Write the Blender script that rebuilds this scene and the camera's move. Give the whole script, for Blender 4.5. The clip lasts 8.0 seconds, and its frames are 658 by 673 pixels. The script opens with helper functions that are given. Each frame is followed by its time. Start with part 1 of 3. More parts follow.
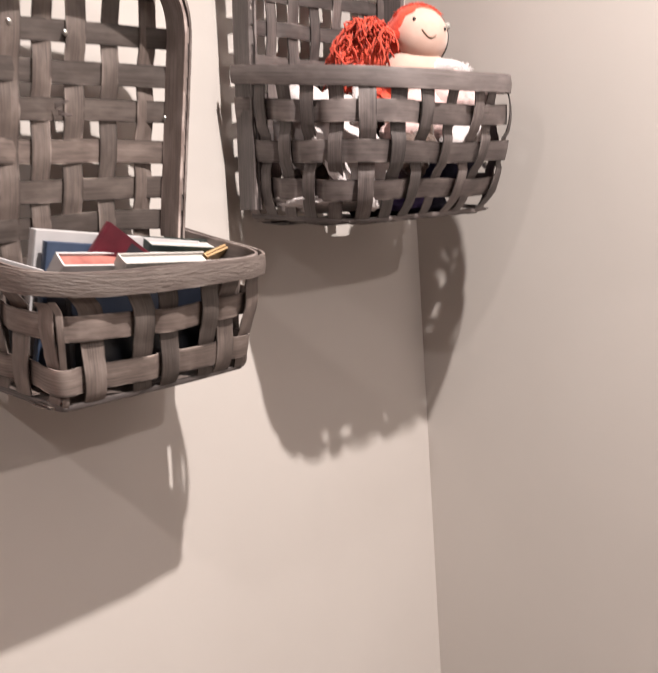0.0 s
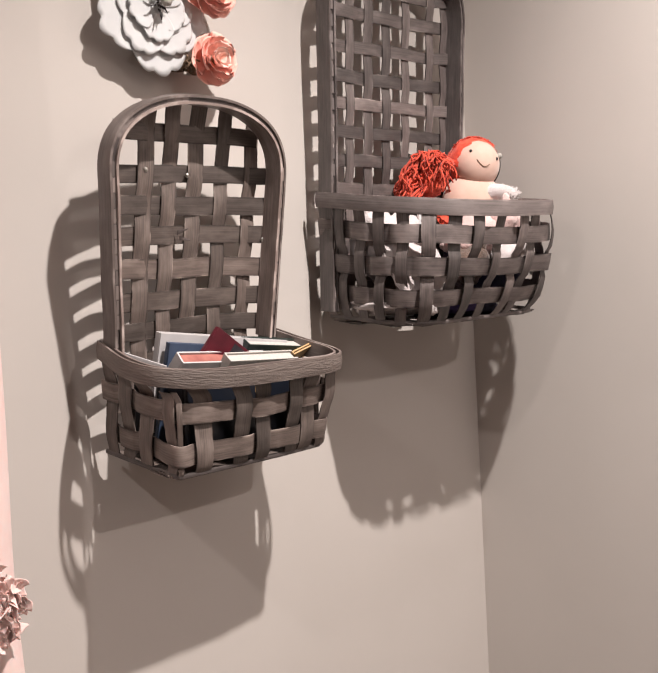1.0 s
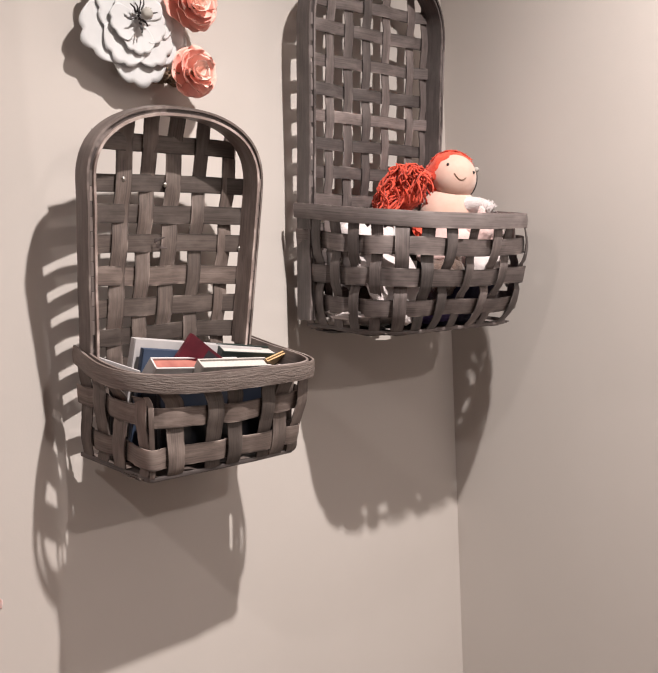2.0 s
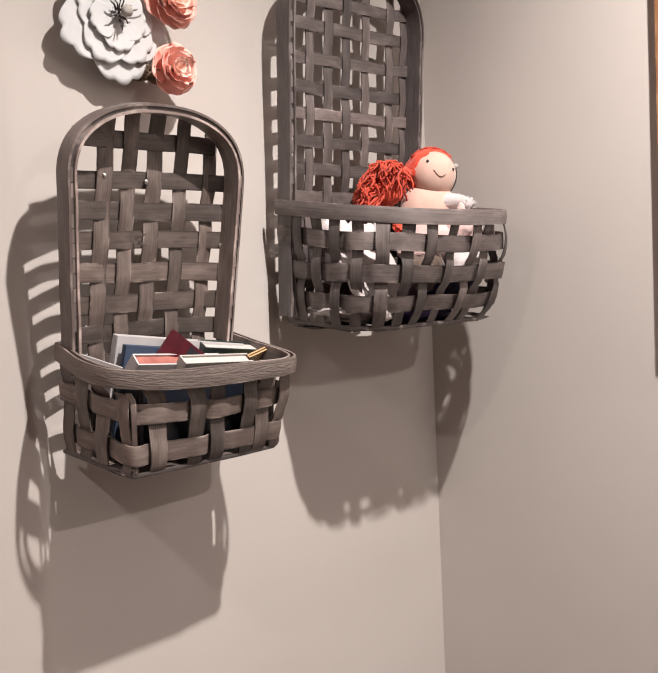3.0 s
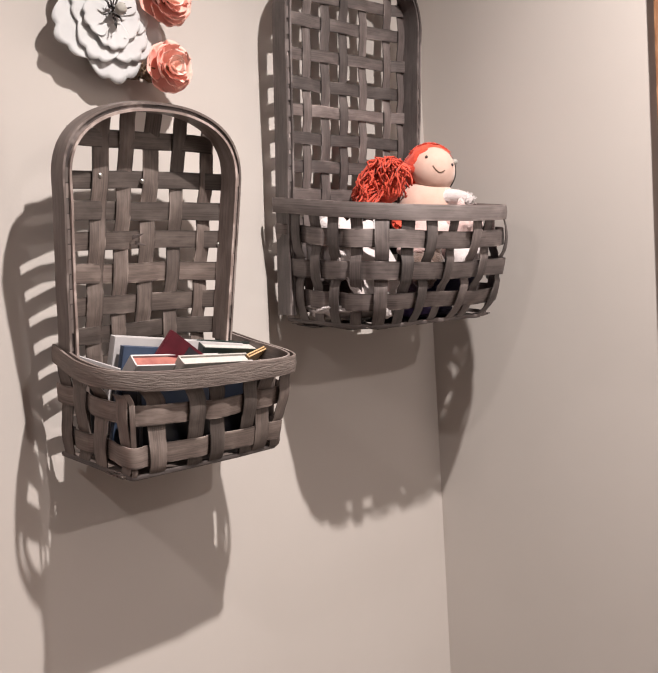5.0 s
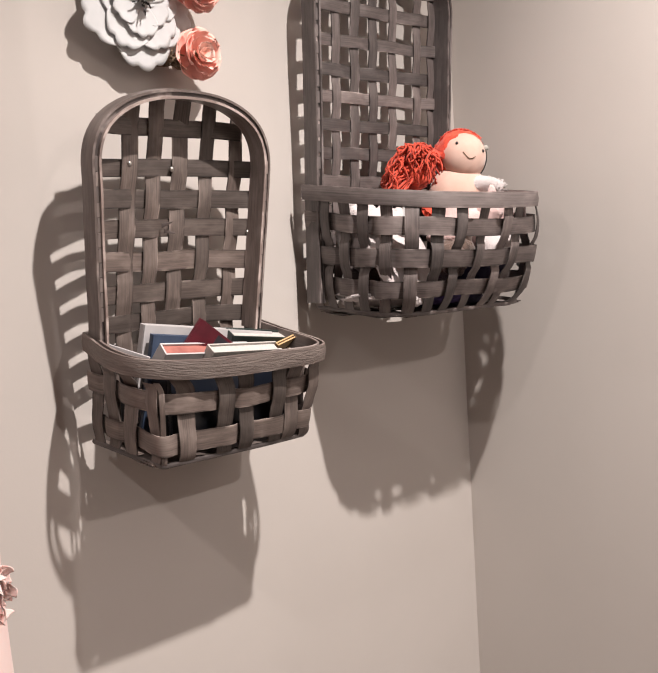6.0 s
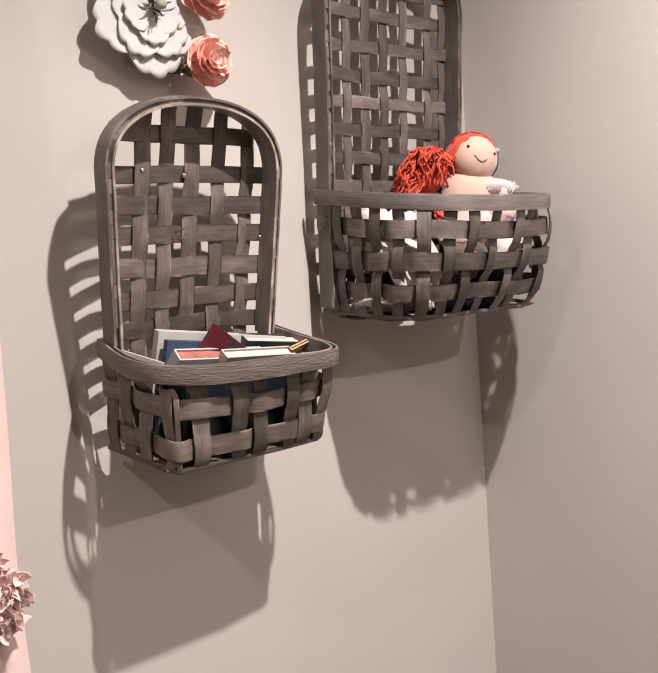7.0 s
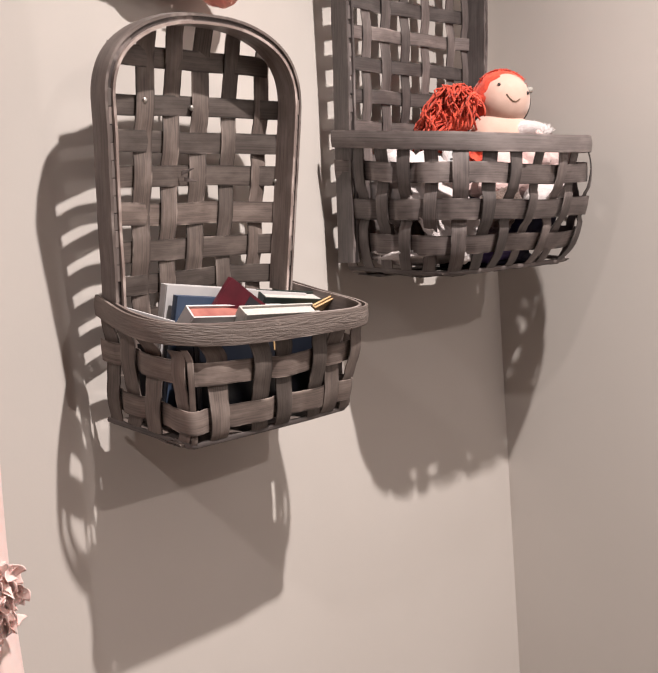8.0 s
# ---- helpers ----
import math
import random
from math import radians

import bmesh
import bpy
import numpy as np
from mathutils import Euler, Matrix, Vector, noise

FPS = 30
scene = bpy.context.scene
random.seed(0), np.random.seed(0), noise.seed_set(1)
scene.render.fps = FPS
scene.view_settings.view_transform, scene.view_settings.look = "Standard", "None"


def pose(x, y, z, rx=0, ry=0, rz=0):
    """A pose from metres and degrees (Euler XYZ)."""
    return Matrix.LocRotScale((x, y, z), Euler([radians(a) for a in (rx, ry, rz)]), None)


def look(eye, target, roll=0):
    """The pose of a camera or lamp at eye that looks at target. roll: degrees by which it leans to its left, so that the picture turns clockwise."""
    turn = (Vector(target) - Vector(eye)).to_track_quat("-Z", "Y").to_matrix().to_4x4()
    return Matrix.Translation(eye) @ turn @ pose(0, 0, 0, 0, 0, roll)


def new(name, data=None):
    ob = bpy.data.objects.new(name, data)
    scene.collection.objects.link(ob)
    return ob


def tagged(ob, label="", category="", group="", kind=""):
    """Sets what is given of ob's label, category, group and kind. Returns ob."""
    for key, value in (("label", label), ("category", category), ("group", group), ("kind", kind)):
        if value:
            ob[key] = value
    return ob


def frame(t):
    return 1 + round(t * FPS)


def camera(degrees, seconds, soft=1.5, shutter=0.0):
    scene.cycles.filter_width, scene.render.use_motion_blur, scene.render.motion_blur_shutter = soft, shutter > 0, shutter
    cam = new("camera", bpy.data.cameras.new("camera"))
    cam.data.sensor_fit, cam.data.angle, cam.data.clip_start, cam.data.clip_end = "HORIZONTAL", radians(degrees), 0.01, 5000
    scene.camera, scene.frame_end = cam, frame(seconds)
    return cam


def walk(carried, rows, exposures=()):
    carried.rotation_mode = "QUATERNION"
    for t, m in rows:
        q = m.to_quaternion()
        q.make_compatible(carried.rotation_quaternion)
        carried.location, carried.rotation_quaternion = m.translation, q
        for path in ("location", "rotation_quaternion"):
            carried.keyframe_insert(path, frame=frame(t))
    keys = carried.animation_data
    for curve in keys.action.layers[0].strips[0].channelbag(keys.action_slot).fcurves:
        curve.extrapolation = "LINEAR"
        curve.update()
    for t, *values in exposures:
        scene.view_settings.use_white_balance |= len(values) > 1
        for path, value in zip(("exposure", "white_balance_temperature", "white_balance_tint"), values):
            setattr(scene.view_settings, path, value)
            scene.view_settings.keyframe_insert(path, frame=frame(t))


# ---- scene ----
cam = camera(38.4, 8.0, shutter=0.3)
PATH = [
    (0, (-1.24, -0.976, 1.411), (0.185, 0.397, 1.118), -3.9),
    (0.2, (-1.291, -1.015, 1.428), (0.132, 0.368, 1.185), -3.7),
    (0.5, (-1.359, -1.073, 1.441), (0.036, 0.348, 1.257), -3.9),
    (0.7, (-1.386, -1.088, 1.453), (0.002, 0.342, 1.281), -3.6),
    (1, (-1.393, -1.132, 1.47), (-0.054, 0.347, 1.322), -3.2),
    (1.5, (-1.388, -1.164, 1.472), (-0.068, 0.334, 1.356), -2.3),
    (2, (-1.384, -1.175, 1.469), (-0.042, 0.302, 1.34), -2.4),
    (3.5, (-1.393, -1.18, 1.466), (-0.012, 0.26, 1.336), -2.7),
    (4, (-1.388, -1.178, 1.465), (0.002, 0.255, 1.339), -2.9),
    (4.5, (-1.383, -1.177, 1.464), (0.001, 0.261, 1.336), -3.3),
    (6, (-1.377, -1.168, 1.469), (-0.055, 0.324, 1.304), -3.4),
    (6.5, (-1.382, -1.17, 1.468), (-0.069, 0.329, 1.304), -4.3),
    (7, (-1.379, -1.169, 1.469), (-0.076, 0.341, 1.315), -4.0),
    (7.5, (-1.373, -1.115, 1.445), (-0.058, 0.381, 1.266), -3.5),
    (7.7, (-1.368, -1.079, 1.453), (-0.036, 0.398, 1.237), -3.6),
    (8, (-1.34, -1.003, 1.435), (0.012, 0.457, 1.231), -4.2),
]
walk(cam, [(t, look(eye, target, roll)) for t, eye, target, roll in PATH], [(0.0, 0.30), (0.5, 0.04), (1.0, 0.0), (7.0, 0.0), (8.0, 0.04)])

# ---- light ----
world = bpy.data.worlds.new("world")
scene.world = world
world.use_nodes = True
world.node_tree.nodes["Background"].inputs[0].default_value = (0.9, 0.85, 0.8, 1)
world.node_tree.nodes["Background"].inputs[1].default_value = 0.002


def lamp_at(name, kind, place, watts, radius, colour, cone=180):
    lamp = bpy.data.lights.new(name, kind)
    lamp.energy, lamp.shadow_soft_size, lamp.color = watts, radius, colour
    if kind == "SPOT":
        lamp.spot_size, lamp.spot_blend = radians(cone), 1.0
    ob = new(name, lamp)
    ob.location = place
    return ob


LAMP_NEAR, LAMP_FAR, LAMP_SIDE = (-0.515, -0.97, 2.67), (-0.35, -2.7, 2.60), (-1.80, -0.64, 2.25)
lamp_at("near_downlight", "SPOT", LAMP_NEAR, 242, 0.018, (1.0, 0.93, 0.89), 134)
lamp_at("far_dome_light", "SPOT", LAMP_FAR, 170, 0.035, (1.0, 0.895, 0.84), 168)
lamp_at("side_dome_light", "SPOT", LAMP_SIDE, 34, 0.022, (1.0, 0.92, 0.88), 172)
scene.view_settings.exposure = 0.0

# ---- materials ----


def material(name, colour, rough=0.7, metal=0.0, sheen=0.0):
    m = bpy.data.materials.new(name)
    m.use_nodes = True
    b = m.node_tree.nodes["Principled BSDF"]
    b.inputs["Base Color"].default_value = (*colour, 1)
    b.inputs["Roughness"].default_value = rough
    b.inputs["Metallic"].default_value = metal
    b.inputs["Sheen Weight"].default_value = sheen
    return m


def ramp_mix(m, low, high, fac_socket, lo=0.3, hi=0.7):
    """Colour of m from a ramp between two colours over a value."""
    nt = m.node_tree
    r = nt.nodes.new("ShaderNodeValToRGB")
    r.color_ramp.elements[0].color, r.color_ramp.elements[1].color = (*low, 1), (*high, 1)
    r.color_ramp.elements[0].position, r.color_ramp.elements[1].position = lo, hi
    nt.links.new(fac_socket, r.inputs[0])
    return r.outputs[0]


def noise_node(m, scale, detail=4, vector=None, rough=0.55):
    nt = m.node_tree
    n = nt.nodes.new("ShaderNodeTexNoise")
    n.inputs["Scale"].default_value, n.inputs["Detail"].default_value, n.inputs["Roughness"].default_value = scale, detail, rough
    if vector is None:
        vector = nt.nodes.new("ShaderNodeTexCoord").outputs["Object"]
    nt.links.new(vector, n.inputs["Vector"])
    return n.outputs["Fac"]


def mix_colour(m, fac, a, b, kind="MIX"):
    nt = m.node_tree
    x = nt.nodes.new("ShaderNodeMix")
    x.data_type, x.blend_type = "RGBA", kind
    for sock, v in ((x.inputs["Factor"], fac), (x.inputs["A"], a), (x.inputs["B"], b)):
        if isinstance(v, (int, float)):
            sock.default_value = v
        elif isinstance(v, tuple):
            sock.default_value = (*v, 1)
        else:
            nt.links.new(v, sock)
    return x.outputs["Result"]


def set_colour(m, socket):
    m.node_tree.links.new(socket, m.node_tree.nodes["Principled BSDF"].inputs["Base Color"])


def set_bump(m, socket, strength, distance=0.001):
    nt = m.node_tree
    b = nt.nodes.new("ShaderNodeBump")
    b.inputs["Strength"].default_value, b.inputs["Distance"].default_value = strength, distance
    nt.links.new(socket, b.inputs["Height"])
    nt.links.new(b.outputs[0], nt.nodes["Principled BSDF"].inputs["Normal"])


def mottled(name, low, high, scale, rough=0.7, bump=0.2, fine=200, sheen=0.0, distance=0.0006):
    m = material(name, high, rough, 0, sheen)
    set_colour(m, ramp_mix(m, low, high, noise_node(m, scale)))
    set_bump(m, noise_node(m, fine, 3), bump, distance)
    return m


def splint_wood(name, dark, mid, pale, edge=0.38, sawn=0.0):
    """Thin stained wood splint: fine grain along the strip, worn paler patches, each strip its own tone."""
    m = material(name, mid, 0.52)
    nt = m.node_tree
    uv = nt.nodes.new("ShaderNodeUVMap")
    uv.uv_map = "grain"
    mp = nt.nodes.new("ShaderNodeMapping")
    mp.inputs["Scale"].default_value = (9, 620, 1)
    nt.links.new(uv.outputs[0], mp.inputs[0])
    grain = noise_node(m, 1.0, 5, mp.outputs[0], 0.65)
    mp2 = nt.nodes.new("ShaderNodeMapping")
    mp2.inputs["Scale"].default_value = (22, 60, 1)
    nt.links.new(uv.outputs[0], mp2.inputs[0])
    patch = noise_node(m, 1.0, 3, mp2.outputs[0])
    info = nt.nodes.new("ShaderNodeObjectInfo")
    base = ramp_mix(m, dark, mid, grain, 0.22, 0.60)
    worn = ramp_mix(m, (0, 0, 0), (1, 1, 1), patch, 0.45, 0.75)
    c = mix_colour(m, worn, base, mix_colour(m, 0.35, base, pale))
    edge_uv = nt.nodes.new("ShaderNodeUVMap")
    edge_uv.uv_map = "across"
    split = nt.nodes.new("ShaderNodeSeparateXYZ")
    nt.links.new(edge_uv.outputs[0], split.inputs[0])
    size = nt.nodes.new("ShaderNodeMath")
    size.operation = "ABSOLUTE"
    nt.links.new(split.outputs[1], size.inputs[0])
    rub = nt.nodes.new("ShaderNodeMath")
    rub.operation = "MULTIPLY"
    nt.links.new(ramp_mix(m, (0, 0, 0), (1, 1, 1), size.outputs[0], 0.78, 1.0), rub.inputs[0])
    nt.links.new(ramp_mix(m, (0, 0, 0), (1, 1, 1), patch, 0.50, 0.66), rub.inputs[1])
    # colour darkens towards both long edges of the strip
    edge_tone = ramp_mix(m, (1, 1, 1), (edge, edge * 0.96, edge * 0.95), size.outputs[0], 0.80, 0.96)
    c = mix_colour(m, 1.0, c, edge_tone, "MULTIPLY")
    c = mix_colour(m, rub.outputs[0], c, pale)
    tone = ramp_mix(m, (0.54, 0.535, 0.53), (1.34, 1.30, 1.27), info.outputs["Random"], 0.0, 1.0)
    set_colour(m, mix_colour(m, 1.0, c, tone, "MULTIPLY"))
    if sawn:
        saw = nt.nodes.new("ShaderNodeMapping")
        saw.inputs["Scale"].default_value, saw.inputs["Rotation"].default_value = (75, 420, 1), (0, 0, 0.12)
        nt.links.new(uv.outputs[0], saw.inputs[0])
        set_bump(m, noise_node(m, 1.0, 4, saw.outputs[0], 0.6), sawn, 0.0016)
    else:
        set_bump(m, grain, 0.3, 0.0005)
    return m


WALL = mottled("wall_paint", (0.518, 0.469, 0.434), (0.545, 0.496, 0.461), 3.0, 0.8, 0.12, 260)
# made-up darker colour for the unseen walls, so they bounce less light
WALL_LOW_BOUNCE = mottled("low_bounce_wall", (0.22, 0.19, 0.17), (0.27, 0.235, 0.21), 3.0, 0.8, 0.12, 260)
CEIL = mottled("ceiling_paint", (0.74, 0.72, 0.70), (0.78, 0.76, 0.74), 4, 0.9, 0.2, 150)
# unseen floor, coloured dark to lower the room's bounced light
CARPET = mottled("carpet", (0.075, 0.058, 0.047), (0.13, 0.105, 0.088), 60, 0.95, 0.8, 400)
SPLINT = splint_wood("stained_splint", (0.040, 0.030, 0.026), (0.128, 0.100, 0.089), (0.34, 0.28, 0.253), 0.45)
SPLINT_DARK = splint_wood("dark_stained_splint", (0.042, 0.034, 0.034), (0.142, 0.117, 0.112), (0.37, 0.315, 0.302), 0.45)
HOOP = splint_wood("stained_hoop", (0.075, 0.059, 0.053), (0.225, 0.182, 0.168), (0.44, 0.37, 0.345), 1.0)
HOOP_DARK = splint_wood("dark_stained_hoop", (0.052, 0.044, 0.044), (0.190, 0.160, 0.154), (0.37, 0.318, 0.308), 1.0)
SAWN = splint_wood("rough_sawn_band", (0.12, 0.094, 0.083), (0.235, 0.188, 0.168), (0.40, 0.34, 0.31), 0.85, 1.0)
STEEL = material("steel", (0.6, 0.58, 0.55), 0.3, 1.0)
PAPER_WHITE = mottled("white_paper", (0.555, 0.55, 0.55), (0.605, 0.60, 0.60), 25, 0.75, 0.1, 300)
CORAL = mottled("coral_paper", (0.88, 0.40, 0.325), (0.91, 0.53, 0.455), 40, 0.7, 0.2, 250)
CORAL_PALE = mottled("pale_coral_paper", (0.90, 0.56, 0.48), (0.92, 0.68, 0.6), 40, 0.7, 0.2, 250)
TWIG = mottled("dry_stem", (0.10, 0.06, 0.035), (0.24, 0.16, 0.10), 80, 0.8)
GREY_CENTRE = mottled("grey_paper", (0.30, 0.28, 0.25), (0.45, 0.42, 0.38), 80, 0.7)
PINK = mottled("pink_cotton", (0.72, 0.51, 0.475), (0.77, 0.575, 0.535), 12, 0.9, 0.35, 700, 0.2)
PINK.node_tree.nodes["Principled BSDF"].inputs["Subsurface Weight"].default_value = 0.35
PINK.node_tree.nodes["Principled BSDF"].inputs["Subsurface Radius"].default_value = (0.012, 0.006, 0.005)
OAK = splint_wood("brown_wood", (0.16, 0.075, 0.035), (0.27, 0.135, 0.07), (0.36, 0.2, 0.11), 0.8)
SKIN = mottled("cream_felt", (0.58, 0.38, 0.305), (0.63, 0.435, 0.36), 50, 0.95, 0.3, 900, 0.3)
PLUSH = mottled("white_plush", (0.54, 0.465, 0.455), (0.63, 0.57, 0.56), 90, 0.95, 1.0, 500, 0.3, 0.002)
PLUSH_PINK = mottled("pink_plush", (0.62, 0.42, 0.395), (0.70, 0.51, 0.48), 90, 0.95, 1.0, 500, 0.3, 0.002)
YARN = mottled("red_yarn", (0.46, 0.035, 0.016), (0.74, 0.095, 0.045), 120, 0.9, 0.5, 900, 0.2)
THREAD = material("dark_thread", (0.02, 0.015, 0.015), 0.5)
NAVY = mottled("navy_cloth", (0.015, 0.015, 0.035), (0.035, 0.032, 0.07), 60, 0.85, 0.4, 600)
PURPLE = mottled("purple_cloth", (0.05, 0.03, 0.12), (0.09, 0.06, 0.2), 60, 0.85, 0.4, 600)
BROWN_PLUSH = mottled("brown_plush", (0.07, 0.045, 0.035), (0.14, 0.09, 0.07), 90, 0.95, 1.0, 500, 0.2, 0.002)
PAGES = mottled("page_edges", (0.38, 0.35, 0.325), (0.47, 0.44, 0.41), 300, 0.8)
COVER_BLUE = mottled("blue_cover", (0.032, 0.048, 0.085), (0.055, 0.078, 0.13), 30, 0.4, 0.05)
COVER_MAROON = mottled("maroon_cover", (0.055, 0.004, 0.010), (0.10, 0.009, 0.018), 40, 0.35, 0.05)
COVER_BLACK = mottled("black_cover", (0.012, 0.012, 0.016), (0.03, 0.028, 0.035), 40, 0.35, 0.05)
COVER_GREEN = mottled("dark_green_cover", (0.012, 0.020, 0.018), (0.024, 0.036, 0.031), 40, 0.4, 0.05)
COVER_NAVY = mottled("navy_cover", (0.003, 0.004, 0.008), (0.008, 0.011, 0.019), 20, 0.4, 0.05)
COVER_RED = mottled("red_cover", (0.22, 0.06, 0.05), (0.38, 0.14, 0.11), 40, 0.45, 0.05)
COVER_YELLOW = mottled("yellow_cover", (0.42, 0.26, 0.12), (0.54, 0.36, 0.19), 40, 0.5, 0.05)
COVER_WHITE = mottled("white_cover", (0.44, 0.415, 0.415), (0.53, 0.505, 0.505), 20, 0.45, 0.05)
BRASS = material("brushed_nickel", (0.55, 0.5, 0.45), 0.35, 1.0)

# ---- mesh helpers ----


def part(name, bm, mat, parent=None, label=""):
    me = bpy.data.meshes.new(name)
    bm.to_mesh(me)
    bm.free()
    for m in mat if isinstance(mat, (list, tuple)) else (mat,):
        me.materials.append(m)
    ob = new(name, me)
    if parent is not None:
        ob.parent = parent
    if label:
        tagged(ob, label)
    return ob


def box_bm(x0, x1, y0, y1, z0, z1, bevel=0.0, m=None, bm=None, mat=0):
    bm = bm or bmesh.new()
    r = bmesh.ops.create_cube(bm, size=1)
    t = Matrix.Translation(((x0 + x1) / 2, (y0 + y1) / 2, (z0 + z1) / 2)) @ Matrix.Diagonal((x1 - x0, y1 - y0, z1 - z0, 1))
    bmesh.ops.transform(bm, matrix=(m or Matrix()) @ t, verts=r["verts"])
    faces = {f for v in r["verts"] for f in v.link_faces}
    for f in faces:
        f.material_index = mat
    if bevel:
        edges = {e for v in r["verts"] for e in v.link_edges}
        res = bmesh.ops.bevel(bm, geom=list(edges), offset=bevel, segments=2, affect="EDGES", profile=0.6)
        for f in res["faces"]:
            f.material_index = mat
    return bm


def ribbon(pts, sides, norms, width, thick, bm=None, taper=None, crown=0.12):
    """A thin strip along pts; sides span its width, norms its thickness. Grain coordinates run along it."""
    bm = bm or bmesh.new()
    uv = bm.loops.layers.uv.get("grain") or bm.loops.layers.uv.new("grain")
    across = bm.loops.layers.uv.get("across") or bm.loops.layers.uv.new("across")
    u0, v0 = random.uniform(0, 40), random.uniform(0, 40)
    rows, length = [], 0.0
    for i, p in enumerate(pts):
        if i:
            length += (pts[i] - pts[i - 1]).length
        w = (width if taper is None else width * taper(i / (len(pts) - 1))) / 2
        s, n = sides[i], norms[i]
        ring = [(-w, -0.5), (0, -0.5 - 0), (w, -0.5), (w, 0.5), (0, 0.5 + crown * 4), (-w, 0.5)]
        rows.append(([bm.verts.new(p + s * a + n * (b * thick)) for a, b in ring], length, [a for a, b in ring]))
    for (ra, la, va), (rb, lb, vb) in zip(rows, rows[1:]):
        for k in range(6):
            j = (k + 1) % 6
            f = bm.faces.new((ra[k], ra[j], rb[j], rb[k]))
            f.smooth = True
            for loop, (u, v) in zip(f.loops, ((la, va[k]), (la, va[j]), (lb, vb[j]), (lb, vb[k]))):
                loop[uv].uv = (u0 + u, v0 + v)
                loop[across].uv = (u, 2 * v / width)
        for k in (0, 2, 3, 5):
            e = bm.edges.get((ra[k], rb[k]))
            if e:
                e.smooth = False
    for ring, l, va in (rows[0], rows[-1]):
        f = bm.faces.new(ring)
        for loop in f.loops:
            loop[uv].uv = (u0 + l, v0)
    bmesh.ops.recalc_face_normals(bm, faces=bm.faces)
    return bm


def tube(bm, pts, r0, r1=None, segs=6, mat=0):
    r1 = r0 if r1 is None else r1
    rings = []
    for i, p in enumerate(pts):
        d = (pts[min(i + 1, len(pts) - 1)] - pts[max(i - 1, 0)]).normalized()
        a = d.orthogonal().normalized()
        b = d.cross(a)
        r = r0 + (r1 - r0) * i / (len(pts) - 1)
        rings.append([bm.verts.new(p + (a * math.cos(q) + b * math.sin(q)) * r) for q in (math.tau * k / segs for k in range(segs))])
    for ra, rb in zip(rings, rings[1:]):
        best = min(range(segs), key=lambda k: (rb[k].co - ra[0].co).length)
        rb[:] = rb[best:] + rb[:best]
        for k in range(segs):
            j = (k + 1) % segs
            f = bm.faces.new((ra[k], ra[j], rb[j], rb[k]))
            f.smooth, f.material_index = True, mat
    for ring in (rings[0], rings[-1]):
        bm.faces.new(ring).material_index = mat


def blob(bm, centre, radii, mat=0, m=None, lumps=0.0, freq=20.0, segs=28):
    r = bmesh.ops.create_uvsphere(bm, u_segments=segs, v_segments=segs * 2 // 3, radius=1)
    for v in r["verts"]:
        k = 1 + lumps * noise.noise(v.co * freq * 0.1 + Vector(centre) * 30)
        v.co = Vector(centre) + (m or Matrix()).to_3x3() @ Vector((v.co.x * radii[0] * k, v.co.y * radii[1] * k, v.co.z * radii[2] * k))
        for f in v.link_faces:
            f.material_index, f.smooth = mat, True


def lerp(a, b, t):
    return a + (b - a) * t


# ---- room ----
X0, Y0, H = -4.8, -4.6, 2.75
T = 0.12
for name, b, mat, label, cat in (
        ("wall_north", (X0 - T, T, 0, T, 0, H), WALL, "smooth greige painted wall meeting another in a corner", "wall"),
        ("wall_east", (0, T, Y0, 0, 0, H), WALL, "smooth greige painted wall beside the hanging baskets", "wall"),
        ("wall_south", (X0 - T, T, Y0 - T, Y0, 0, H), WALL_LOW_BOUNCE, "unseen wall closing the room, darkened to cut bounced light", "wall"),
        ("wall_west", (X0 - T, X0, Y0, 0, 0, H), WALL_LOW_BOUNCE, "unseen wall closing the room, darkened to cut bounced light", "wall"),
        ("ceiling", (X0 - T, T, Y0 - T, T, H, H + 0.1), CEIL, "plain white painted ceiling", "ceiling"),
        ("floor", (X0 - T, T, Y0 - T, T, -0.1, 0), CARPET, "unseen dark brown carpet, kept dark to cut bounced light", "floor")):
    tagged(part(name, box_bm(*b), mat), label, cat, kind="structure")

# ---- hanging baskets ----


